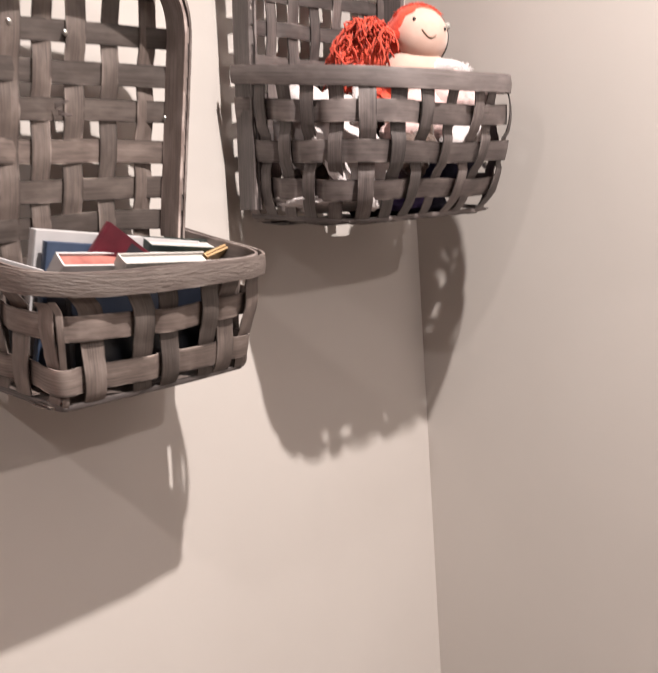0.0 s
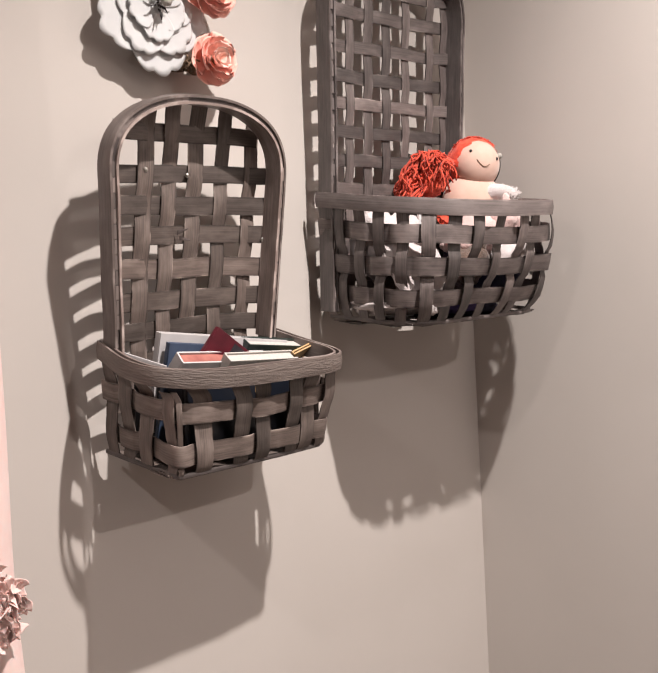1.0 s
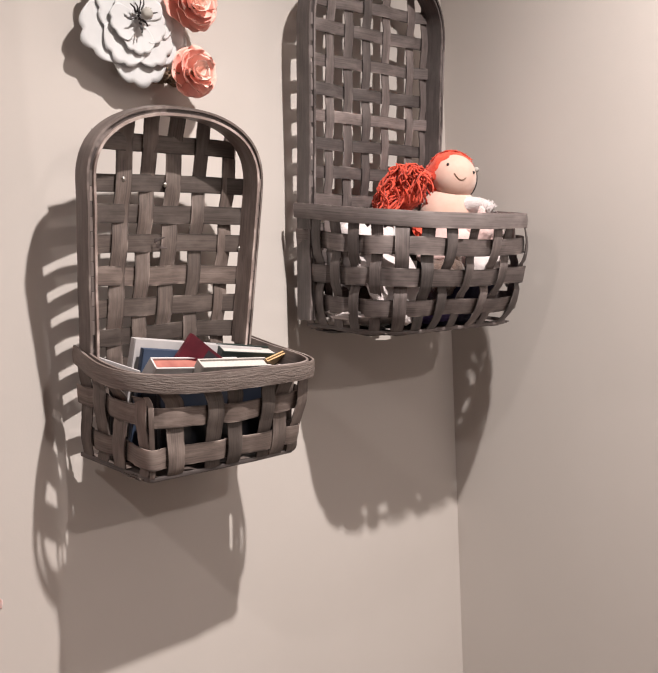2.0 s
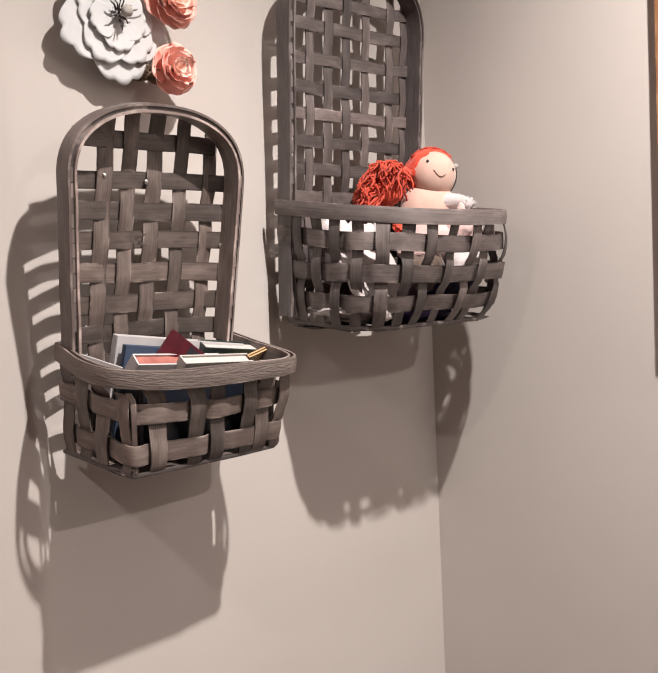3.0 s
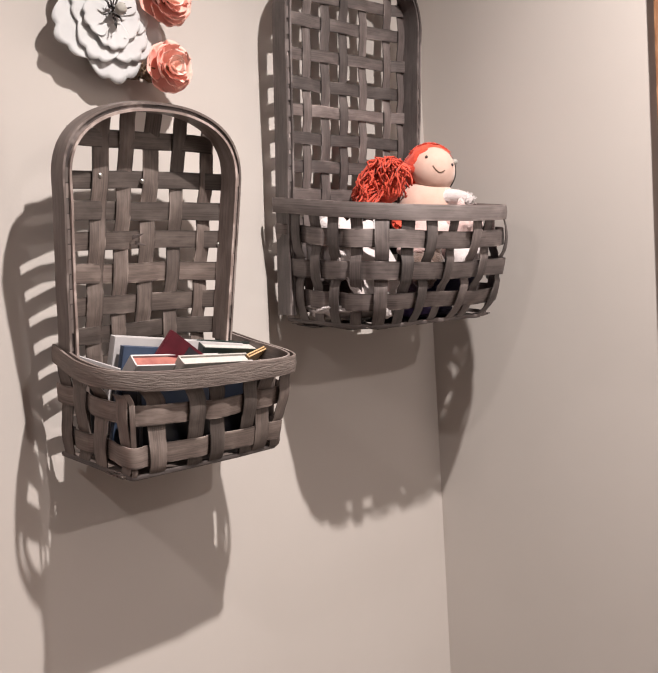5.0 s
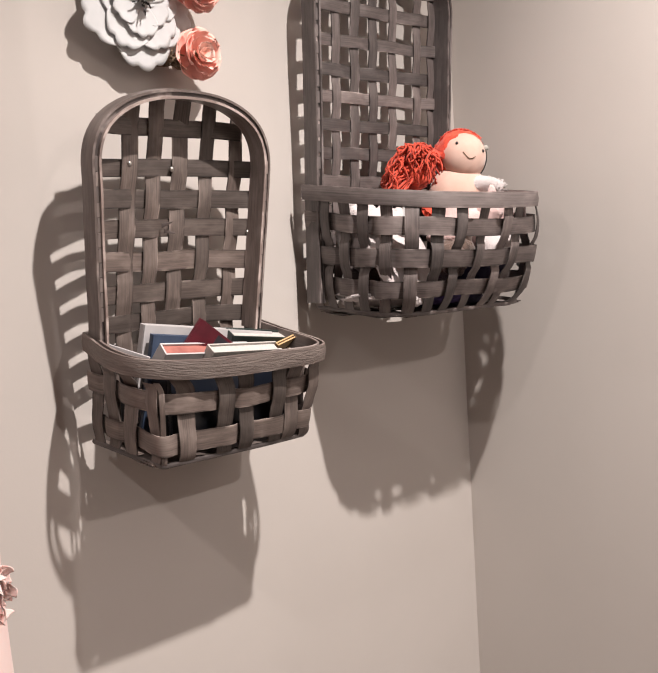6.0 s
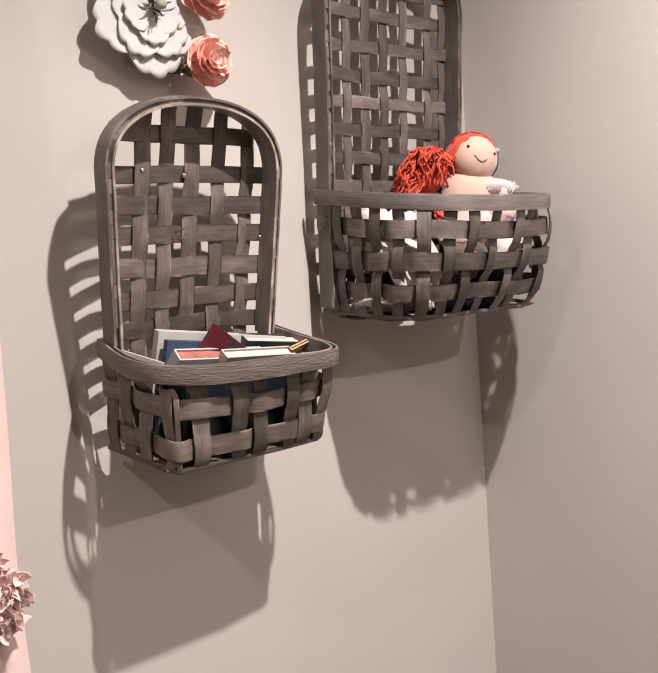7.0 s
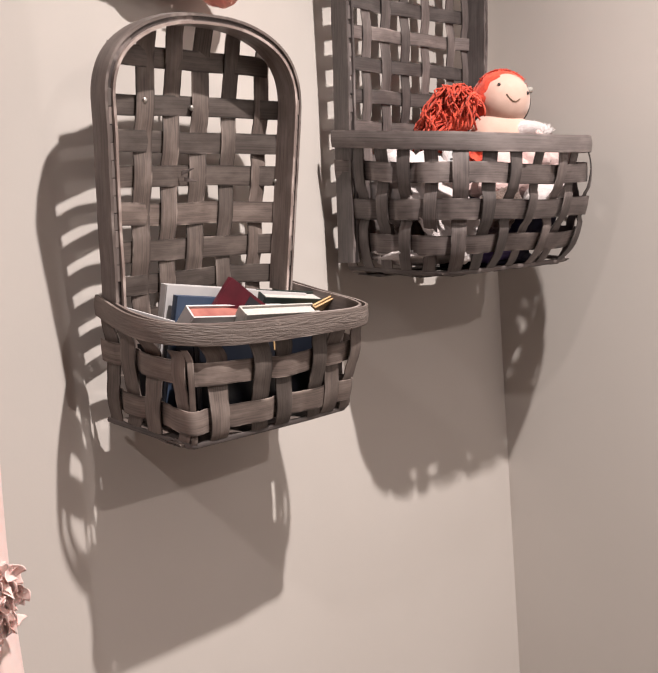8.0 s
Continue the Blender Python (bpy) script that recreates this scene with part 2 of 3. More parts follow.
def basket(name, x0, half, z_rim, z_bot, z_shoulder, z_apex, cols, rows, depth, rim_drop, stakes, weavers, mats, foot, wide, phase, xp, tip, strip_w, sag, slant, plan, label, group):
    """A wall basket: hooped woven back panel, with a rounded woven pocket at its foot."""
    thing = new(name)
    thing.location = (x0, -0.002, z_bot)
    thing.rotation_euler.x = radians(tip)
    tagged(thing, label, "basket", group)
    wood, rim_wood = mats
    base = Vector((x0, 0, z_bot))
    y_back = -0.031
    jit = random.Random(name + str(x0))

    def put(nm, bm, mat, lab=""):
        bmesh.ops.translate(bm, verts=bm.verts, vec=-base)
        return part(nm, bm, mat, thing, lab)

    def half_at(z):
        """Half the panel's width at a height: it narrows a little towards the foot, and rounds over at the top."""
        if z > z_shoulder:
            k = min(1.0, (z - z_shoulder) / (z_apex - z_shoulder))
            return half * max(0.0, 1 - k ** 2.3) ** (1 / 2.3)
        return half * lerp(0.95 if plan is None else 0.885, 1.0, (z - z_bot) / (z_shoulder - z_bot))

    def top_at(dx):
        k = min(0.999, abs(dx) / half)
        return z_shoulder + (z_apex - z_shoulder) * (1 - k ** 2.3) ** (1 / 2.3)

    lean, fan = (0.040, 0.0) if plan is None else (0.0, 0.045)

    def shift(z):
        return lean * (z - z_bot) + 0.0015 * noise.noise(Vector((z * 6, x0, 2)))

    hoop_foot = z_bot + 0.012 if plan is None else z_rim - 0.012

    # hoops round the panel
    def hoop(inset, y0, y1, thick, nm, mat, lab=""):
        pts = []
        for i in range(26):
            z = lerp(hoop_foot, z_shoulder, i / 25)
            pts.append(Vector((x0 - half_at(z) + inset + shift(z), 0, z)))
        for i in range(1, 48):
            q = math.pi * (1 - i / 48)
            c, s = math.cos(q), math.sin(q)
            e = 2 / 2.3
            z = z_shoulder + (z_apex - inset - z_shoulder) * abs(s) ** e
            pts.append(Vector((x0 + math.copysign(abs(c) ** e, c) * (half - inset) + shift(z), 0, z)))
        for i in range(26):
            z = lerp(z_shoulder, hoop_foot, i / 25)
            pts.append(Vector((x0 + half_at(z) - inset + shift(z), 0, z)))
        pts = [p + Vector((0, (y0 + y1) / 2 + 0.0012 * noise.noise(p * 20), 0)) for p in pts]
        norms = []
        for i in range(len(pts)):
            d = (pts[min(i + 1, len(pts) - 1)] - pts[max(i - 1, 0)]).normalized()
            norms.append(Vector((-d.z, 0, d.x)))
        put(nm, ribbon(pts, [Vector((0, 1, 0))] * len(pts), norms, abs(y1 - y0), thick), mat, lab)

    hoop(0.0, -0.028, -0.058, 0.0032, "outer_hoop", rim_wood)
    # dark core stands in for the shade in the gap between the hoops
    hoop(0.0043, -0.031, -0.0555, 0.0050, "lashing_core", SPLINT_DARK, "dark strip standing in for the shaded gap between two hoops")
    hoop(0.0085, -0.026, -0.060, 0.0032, "inner_hoop", rim_wood)
    # spacers between the hoops
    for i in range(22):
        q = i / 21
        z = lerp(z_rim + 0.02, z_shoulder, (q if q < 0.5 else 1 - q) * 2)
        side = -1 if q < 0.5 else 1
        x = x0 + side * (half_at(z) - 0.0043) + shift(z)
        put("spacer", box_bm(x - 0.0025, x + 0.0025, -0.0572, -0.036, z, z + 0.018, 0.0005), rim_wood)

    # panel: uprights and cross strips woven over and under
    def over(i, j):
        return 1 if (i + j + phase) % 2 else -1

    def bow(dx, z):
        """The woven panel sags back between its hoops."""
        k = min(1.0, abs(dx) / half)
        up = max(0.0, min(1.0, (z - z_bot - 0.03) / 0.09)) * max(0.0, 1 - max(0.0, (z - z_shoulder) / (z_apex - z_shoulder)) ** 4)
        return sag * (1 - k ** 4) * up

    w = strip_w
    ups = [c + 0.006 - x0 for c in cols]
    for i, dx in enumerate(ups):
        top = top_at(dx) - 0.006
        n = 60
        pts = []
        for k in range(n + 1):
            z = lerp(z_bot + 0.012, top, k / n)
            j = min(range(len(rows)), key=lambda q: abs(rows[q] - z))
            f = math.cos(min(1, abs(rows[j] - z) / 0.024) * math.pi / 2)
            off = over(i, j) * 0.0018 * f
            b = bow(dx, z)
            pts.append(Vector((x0 + dx + slant * b + fan * max(0.0, z - 1.42) + shift(z) + 0.0012 * noise.noise(Vector((i * 7.1, z * 9, x0))), y_back + b - off, z)))
        put("upright_strip", ribbon(pts, [Vector((1, 0, 0))] * (n + 1), [Vector((0, -1, 0))] * (n + 1), w * jit.uniform(0.94, 1.06), 0.0014), wood)
    for j, z in enumerate(rows):
        hw = half_at(z + 0.008) - 0.005
        n = 56
        tilt = jit.uniform(-0.012, 0.012)
        pts = []
        for k in range(n + 1):
            dx = lerp(-hw, hw, k / n)
            i = min(range(len(ups)), key=lambda q: abs(ups[q] - dx))
            f = math.cos(min(1, abs(ups[i] - dx) / 0.024) * math.pi / 2)
            off = -over(i, j) * 0.0018 * f
            b = bow(dx, z)
            pts.append(Vector((x0 + dx + shift(z), y_back + b - off, z + tilt * dx + 0.002 * noise.noise(Vector((dx * 12, j * 5.3, x0))))))
        put("cross_strip", ribbon(pts, [Vector((0, 0, 1))] * (n + 1), [Vector((0, -1, 0))] * (n + 1), (strip_w + 0.0015) * jit.uniform(0.93, 1.07), 0.0014), wood)

    # pocket: plan is a rounded D at the rim and squarer at the foot
    ph = z_rim - z_bot
    foot_half, foot_depth = foot
    wide, root_a, root_b, foot_a = wide

    def outline(h):
        if plan is not None:
            w = max(0.0, min(1.0, (h - 0.06) / 0.24))
            w = w * w * (3 - 2 * w)
            top, mid, low = plan
            foot_line = [a.lerp(b, max(0.0, (h - 0.3) / 0.7)) for a, b in zip(mid, low)]
            tuck = 0.006 * max(0.0, (h - 0.9) / 0.1) ** 2
            return [a.lerp(b, w) + Vector((0, tuck, 0)) for a, b in zip(top, foot_line)]
        n = lerp(2.9, 6.5, h)
        a = lerp(half + wide, foot_half, h ** 1.3)
        d = lerp(depth, foot_depth, h ** 1.5)
        turn_in = 0.011 * max(0.0, (h - 0.84) / 0.16) ** 2
        a, d = a - turn_in, d - turn_in
        out = []
        for i in range(81):
            q = math.pi * i / 80
            c, s = math.cos(q), math.sin(q)
            root = root_a if c > 0 else root_b
            out.append(Vector((xp - math.copysign(abs(c) ** (2 / n), c) * a * lerp(root + (1.03 - root) * abs(s), foot_a + (1.01 - foot_a) * abs(s) if c > 0 else 1.02 + 0.01 * abs(s), h), -0.028 - abs(s) ** (2 / n) * (d - 0.028), 0)))
        return out

    def place(s, h):
        o = outline(min(h, 1.0))
        ls = [0.0]
        for p, q in zip(o, o[1:]):
            ls.append(ls[-1] + (q - p).length)
        t = s * ls[-1]
        i = max(k for k in range(80) if ls[k] <= t + 1e-9)
        if plan is not None:
            i = min(79, int(s * 80))
            t = lerp(ls[i], ls[i + 1], s * 80 - i)
        p = o[i].lerp(o[i + 1], (t - ls[i]) / max(1e-9, ls[i + 1] - ls[i]))
        p.z = z_rim - ph * h - rim_drop * (-p.y / depth) * (1 - (0.55 if plan is None else 1.0) * h)
        return p

    def normal(s, h):
        d = place(min(1, s + 0.01), h) - place(max(0, s - 0.01), h)
        return Vector((d.y, -d.x, 0)).normalized()

    ss = stakes
    hs = weavers
    def stake(i, s, wide, h_top=0.02):
        pts, sides, norms = [], [], []
        n = 26
        for k in range(n + 1):
            h = lerp(h_top, 1.0, k / n)
            p, nn = place(s, h), normal(s, h)
            j = min(range(len(hs)), key=lambda q: abs(hs[q] - h))
            f = math.cos(min(1, abs(hs[j] - h) / 0.17) * math.pi / 2)
            off = 0.0033 * f * (1 if (i + j) % 2 else -1)
            pts.append(p + nn * off)
            sides.append(nn.cross(Vector((0, 0, 1))))
            norms.append(nn)
        p, nn = place(s, 1.0), normal(s, 1.0)
        mid = Vector((xp, -foot_depth * 0.5, p.z))
        for k in range(1, 7):
            q = p.lerp(Vector((lerp(p.x, mid.x, 0.5), mid.y, p.z)), k / 6) + Vector((0, 0, -0.0015 * min(1, k / 2)))
            pts.append(q)
            sides.append(sides[-1])
            norms.append((nn * max(0, 1 - k / 2) + Vector((0, 0, -1)) * min(1, k / 2)).normalized())
        put("stake", ribbon(pts, sides, norms, wide, 0.0014, taper=lambda t: lerp(1.0, 0.9, t) * (1 if t < 0.8 else lerp(1.0, 0.45, (t - 0.8) / 0.2))), wood)

    for i, s in enumerate(ss):
        if plan is not None and i == 3:
            # creased round the corner: a broad face and a narrow one
            stake(i, s - 0.012, 0.0195, 0.21)
            stake(i, s + 0.012, 0.007, 0.19)
        else:
            stake(i, s, strip_w * 1.07 * jit.uniform(0.9, 1.1))
    for j, h in enumerate(hs):
        n = 110
        pts, sides, norms = [], [], []
        for k in range(n + 1):
            s = k / n
            hh = h + 0.02 * noise.noise(Vector((s * 5, j * 3.7, x0 * 3)))
            p, nn = place(s, hh), normal(s, hh)
            i = min(range(len(ss)), key=lambda q: abs(ss[q] - s))
            f = math.cos(min(1, abs(ss[i] - s) / 0.045) * math.pi / 2)
            off = -0.0033 * f * (1 if (i + j) % 2 else -1)
            pts.append(p + nn * off)
            up = (place(s, max(0, hh - 0.1)) - place(s, min(1, hh + 0.1))).normalized()
            sides.append(up)
            norms.append(nn)
        put("weaver", ribbon(pts, sides, norms, 0.027 * jit.uniform(0.95, 1.05), 0.0014), wood)
    for nm, off, lab in (("rim_band", 0.0045, "rough-sawn rim band"), ("inner_rim_band", -0.0035, "")):
        n = 110
        pts, sides, norms = [], [], []
        for k in range(n + 1):
            s = k / n
            p, nn = place(s, 0.055), normal(s, 0.055)
            pts.append(p + nn * off + Vector((0, 0, 0.0012 * noise.noise(Vector((s * 9, off * 900, x0))))))
            sides.append(Vector((0, 0, 1)))
            norms.append(nn)
        put(nm, ribbon(pts, sides, norms, 0.0235, 0.0032), SAWN if lab and plan is not None else rim_wood, lab)
    # woven floor of the pocket, and an added band that straightens its shadow's edge
    zf = place(0.5, 1.0).z + 0.003
    low = outline(1.0)
    x_lo, x_hi, y_lo = min(p.x for p in low) + 0.006, max(p.x for p in low) - 0.006, min(p.y for p in low) + 0.006
    n_in, n_across = 5, 13 if plan is None else 9
    for k in range(n_in):
        y = lerp(-0.036, y_lo + 0.012, k / (n_in - 1))
        pts = [Vector((lerp(x_lo, x_hi, q / 16), y, zf + 0.0015 * math.cos(q * math.pi / 2 + k * math.pi))) for q in range(17)]
        put("floor_strip", ribbon(pts, [Vector((0, 1, 0))] * 17, [Vector((0, 0, 1))] * 17, (-0.036 - y_lo) / n_in * 0.93, 0.0014), wood)
    for k in range(n_across):
        x = lerp(x_lo + 0.014, x_hi - 0.014, k / (n_across - 1))
        pts = [Vector((x, lerp(-0.03, y_lo, q / 12), zf + 0.0015 * math.cos(q * math.pi / 3 + k * math.pi) - 0.002)) for q in range(13)]
        put("floor_strip", ribbon(pts, [Vector((1, 0, 0))] * 13, [Vector((0, 0, 1))] * 13, (x_hi - x_lo - 0.028) / (n_across - 1) * 0.96, 0.0014), wood)
    pts, sides, norms = [], [], []
    for k in range(111):
        p, nn = place(k / 110, 0.975), normal(k / 110, 0.975)
        pts.append(p + nn * (0.0012 if plan is None else 0.0004))
        sides.append(Vector((0, 0, 1)))
        norms.append(nn)
    put("base_band", ribbon(pts, sides, norms, 0.006, 0.0024), SPLINT_DARK, "narrow dark band added to straighten the foot's cast shadow")
    return thing, put




KNOTS = (0.0, 0.15, 0.249, 0.386, 0.58, 0.753, 0.806, 0.9, 1.0)


def even(corners, smooth):
    """81 points along a line through the corners, which stand at the shared knots; rounded where smooth."""
    pts = [Vector((x, y, 0)) for x, y in corners]
    out = []
    for i in range(81):
        s = i / 80
        k = max(j for j in range(len(KNOTS) - 1) if KNOTS[j] <= s + 1e-9)
        t = (s - KNOTS[k]) / (KNOTS[k + 1] - KNOTS[k])
        a, b, c, d = pts[max(0, k - 1)], pts[k], pts[k + 1], pts[min(len(pts) - 1, k + 2)]
        if smooth:
            out.append(0.5 * ((2 * b) + (c - a) * t + (2 * a - 5 * b + 4 * c - d) * t * t + (3 * b - a - 3 * c + d) * t ** 3))
        else:
            out.append(b.lerp(c, t))
    return out


# a bentwood rim over a boxy pocket with one hard folded corner
BOXY = (even(((-0.798, -0.018), (-0.806, -0.092), (-0.785, -0.145), (-0.718, -0.171), (-0.620, -0.178), (-0.536, -0.174), (-0.518, -0.148), (-0.532, -0.090), (-0.540, -0.020)), True),
        even(((-0.798, -0.020), (-0.786, -0.092), (-0.772, -0.152), (-0.705, -0.167), (-0.613, -0.171), (-0.532, -0.166), (-0.524, -0.146), (-0.530, -0.09), (-0.535, -0.022)), False),
        even(((-0.789, -0.020), (-0.782, -0.092), (-0.774, -0.165), (-0.704, -0.164), (-0.608, -0.162), (-0.538, -0.157), (-0.532, -0.145), (-0.532, -0.09), (-0.532, -0.022)), False))
STAKES1 = (0.03, 0.095, 0.165, 0.242, 0.318, 0.432, 0.500, 0.610, 0.668, 0.745, 0.84, 0.93)
STAKES2 = (0.012, 0.065, 0.12, 0.175, 0.23, 0.285, 0.34, 0.395, 0.465, 0.54, 0.585, 0.675, 0.76, 0.84, 0.92)
B1, put1 = basket("wall_basket", -0.671, 0.137, 1.395, 1.243, 1.613, 1.708,
                  (-0.755, -0.718, -0.678, -0.634, -0.586), (1.661, 1.608, 1.567, 1.527, 1.483, 1.441, 1.402, 1.36, 1.31),
                  0.176, 0.022, STAKES1, (0.40, 0.78), (SPLINT, HOOP), (0.140, 0.152), (0.030, 0.985, 0.73, 1.04), 0, -0.646, 8.0, 0.0235, 0.020, 0.45, BOXY,
                  "grey-brown woven splint wall basket holding books, tipped forward on screws", "wall baskets")
B2, put2 = basket("wall_basket", -0.260, 0.157, 1.589, 1.390, 1.87, 1.99,
                  (-0.353, -0.311, -0.269, -0.223, -0.164, -0.129), (1.955, 1.912, 1.870, 1.817, 1.769, 1.728, 1.682, 1.637, 1.592, 1.545, 1.50, 1.455),
                  0.268, 0.0285, STAKES2, (0.27, 0.53, 0.78), (SPLINT_DARK, HOOP_DARK), (0.165, 0.205), (0.024, 1.0, 0.73, 1.02), 0, -0.226, 2.0, 0.0188, 0.012, 0.6, None,
                  "dark grey woven splint wall basket holding soft toys", "wall baskets")

R, F, U = Vector((0.722, -0.692, 0)), Vector((0.692, 0.722, 0)), Vector((0, 0, 1))

# screws that hold the baskets
def screw(put, x, y, z):
    bm = bmesh.new()
    blob(bm, (x, y, z), (0.0035, 0.002, 0.0035), segs=12)
    tube(bm, [Vector((x, y + 0.001, z)), Vector((x, (z - 1.243) * 0.14 + 0.004, z))], 0.0016)
    put("screw", bm, STEEL, "small bright steel screw")


screw(put1, -0.733, -0.0160, 1.613)
screw(put1, -0.668, -0.0150, 1.607)
screw(put1, -0.547, -0.0280, 1.520)

for k, (dx, dz, a) in enumerate(((0.0, 0.004, 0.5), (0.004, -0.003, -0.2))):
    q = [Vector((-0.684 + dx + 0.006 * t, -0.016 - 0.008 * t, 1.527 + dz + 0.008 * a * t)) for t in (0, 0.5, 1, 1.5)]
    put1("splinter", ribbon(q, [Vector((0, 0, 1))] * 4, [Vector((0, -1, 0))] * 4, 0.006, 0.0011, taper=lambda t: 1 - 0.8 * t), SPLINT_DARK, "torn dark splinter")

bm = bmesh.new()
blob(bm, (-0.059, -0.176, 1.447), (0.0055, 0.0055, 0.0055), lumps=0.1, segs=14)
blob(bm, (-0.057, -0.180, 1.438), (0.004, 0.004, 0.004), segs=12)
put2("bead", bm, STEEL, "small bright bead caught on the weave")

# ---- pictures, curtain and lamps on the room's shell ----


def picture_frame():
    f = tagged(new("picture_frame"), "large picture frame of warm brown wood hung on the wall", "picture frame")
    f.location = (0, -0.755, 1.345)
    y0, y1, z0, z1, w = -0.275, 0.275, 0.0, 0.72, 0.045
    def rail(nm, pts, side):
        n = Vector((-1, 0, 0))
        part(nm, ribbon(pts, [side] * len(pts), [n] * len(pts), w, 0.022, crown=0.03), OAK, f)
    def line(a, b):
        return [a.lerp(b, i / 8) for i in range(9)]
    x = -0.0135
    rail("stile", line(Vector((x, y1 - w / 2, z0)), Vector((x, y1 - w / 2, z1))), Vector((0, 1, 0)))
    rail("stile", line(Vector((x, y0 + w / 2, z0)), Vector((x, y0 + w / 2, z1))), Vector((0, 1, 0)))
    rail("rail", line(Vector((x, y0 + w, z0 + w / 2)), Vector((x, y1 - w, z0 + w / 2))), Vector((0, 0, 1)))
    rail("rail", line(Vector((x, y0 + w, z1 - w / 2)), Vector((x, y1 - w, z1 - w / 2))), Vector((0, 0, 1)))
    part("backing", box_bm(-0.006, -0.0005, y0 + 0.02, y1 - 0.02, z0 + 0.02, z1 - 0.02), PAPER_WHITE, f)


picture_frame()


def petal(bm, m, length, width, cup, curl=0.3, wave=0.06, notch=0.1, seed=0.0, mat=0, thick=0.0007, nu=10, nt=9, lobes=0.0, ruffle=0.045):
    """One petal lying in the local xz plane, root at the origin, tip along +z, face towards -y."""
    grid = []
    for i in range(nt + 1):
        t = i / nt
        wide = width * (0.22 + 0.78 * math.sin(t * math.pi * 0.56))
        row = []
        for j in range(nu + 1):
            u = 2 * j / nu - 1
            ln = length * t * (1 - 0.34 * u * u * t + lobes * abs(math.cos(math.pi * 1.5 * u)) ** 0.7 * t ** 3 - notch * math.exp(-(u / 0.28) ** 2) * t ** 4 + wave * noise.noise(Vector((u * 1.7 + seed * 9, t * 1.5, seed))) * t)
            h = cup * t ** 1.6 + curl * length * 0.35 * u * u * t + ruffle * noise.noise(Vector((u * 2.2, t * 2.2, seed * 3))) * length * t
            row.append(bm.verts.new(m @ Vector((u * wide / 2, -h, ln))))
        grid.append(row)
    back = [[bm.verts.new(v.co + (m.to_3x3() @ Vector((0, 1, 0))) * thick) for v in row] for row in grid]
    def quad(*vs):
        f = bm.faces.new(vs)
        f.smooth, f.material_index = True, mat
    for a, flip in ((grid, False), (back, True)):
        for i in range(nt):
            for j in range(nu):
                q = [a[i][j], a[i][j + 1], a[i + 1][j + 1], a[i + 1][j]]
                quad(*(q[::-1] if flip else q))
    for i in range(nt):
        quad(grid[i][0], grid[i + 1][0], back[i + 1][0], back[i][0])
        quad(grid[i + 1][nu], grid[i][nu], back[i][nu], back[i + 1][nu])
    for j in range(nu):
        quad(grid[nt][j], grid[nt][j + 1], back[nt][j + 1], back[nt][j])
    return bm


def white_flower(x, y, z):
    f = tagged(new("paper_flower"), "large layered white paper flower fixed to the wall", "paper flower")
    f.location = (x, 0, z)
    rnd = random.Random(4)
    for n, ln, wd, depth, cup, start in ((5, 0.072, 0.088, 0.033, 0.001, 176), (5, 0.055, 0.069, 0.0375, 0.001, 212), (5, 0.038, 0.050, 0.042, 0.002, 182)):
        for i in range(n):
            a = start + 360 * i / n + rnd.uniform(-5, 5)
            m = pose(0, -depth - 0.0016 * (i % 2), 0, rnd.uniform(-2, 2), a, 0)
            part("petal", petal(bmesh.new(), m, ln * rnd.uniform(0.95, 1.05) * (1 + 0.18 * max(0, -math.cos(radians(a)))), wd, cup, 0.03, 0.05, 0.0, rnd.uniform(0, 50), thick=0.0016, nu=26, nt=12, lobes=0.11, ruffle=0.015), PAPER_WHITE, f)
    bm = bmesh.new()
    for i in range(26):
        a, r = rnd.uniform(0, math.tau), rnd.uniform(0.006, 0.024)
        p = Vector((math.cos(a) * r * 0.4, -0.050, math.sin(a) * r * 0.4))
        q = Vector((math.cos(a) * r, -0.054 - rnd.uniform(0, 0.006), math.sin(a) * r))
        tube(bm, [p, p.lerp(q, 0.5) + Vector((0, -0.003, 0)), q], 0.0016, 0.0008, 5)
    part("stamens", bm, THREAD, f, "fringe of black paper stamens")
    bm = bmesh.new()
    blob(bm, (0.002, -0.062, 0.002), (0.008, 0.007, 0.008), lumps=0.25, segs=16)
    part("bud", bm, GREY_CENTRE, f, "grey rolled paper bud")
    bm = bmesh.new()
    tube(bm, [Vector((0, -0.0005, 0)), Vector((0, -0.046, 0))], 0.018, 0.012, 16)
    part("base", bm, PAPER_WHITE, f)


white_flower(-0.681, 0, 1.829)


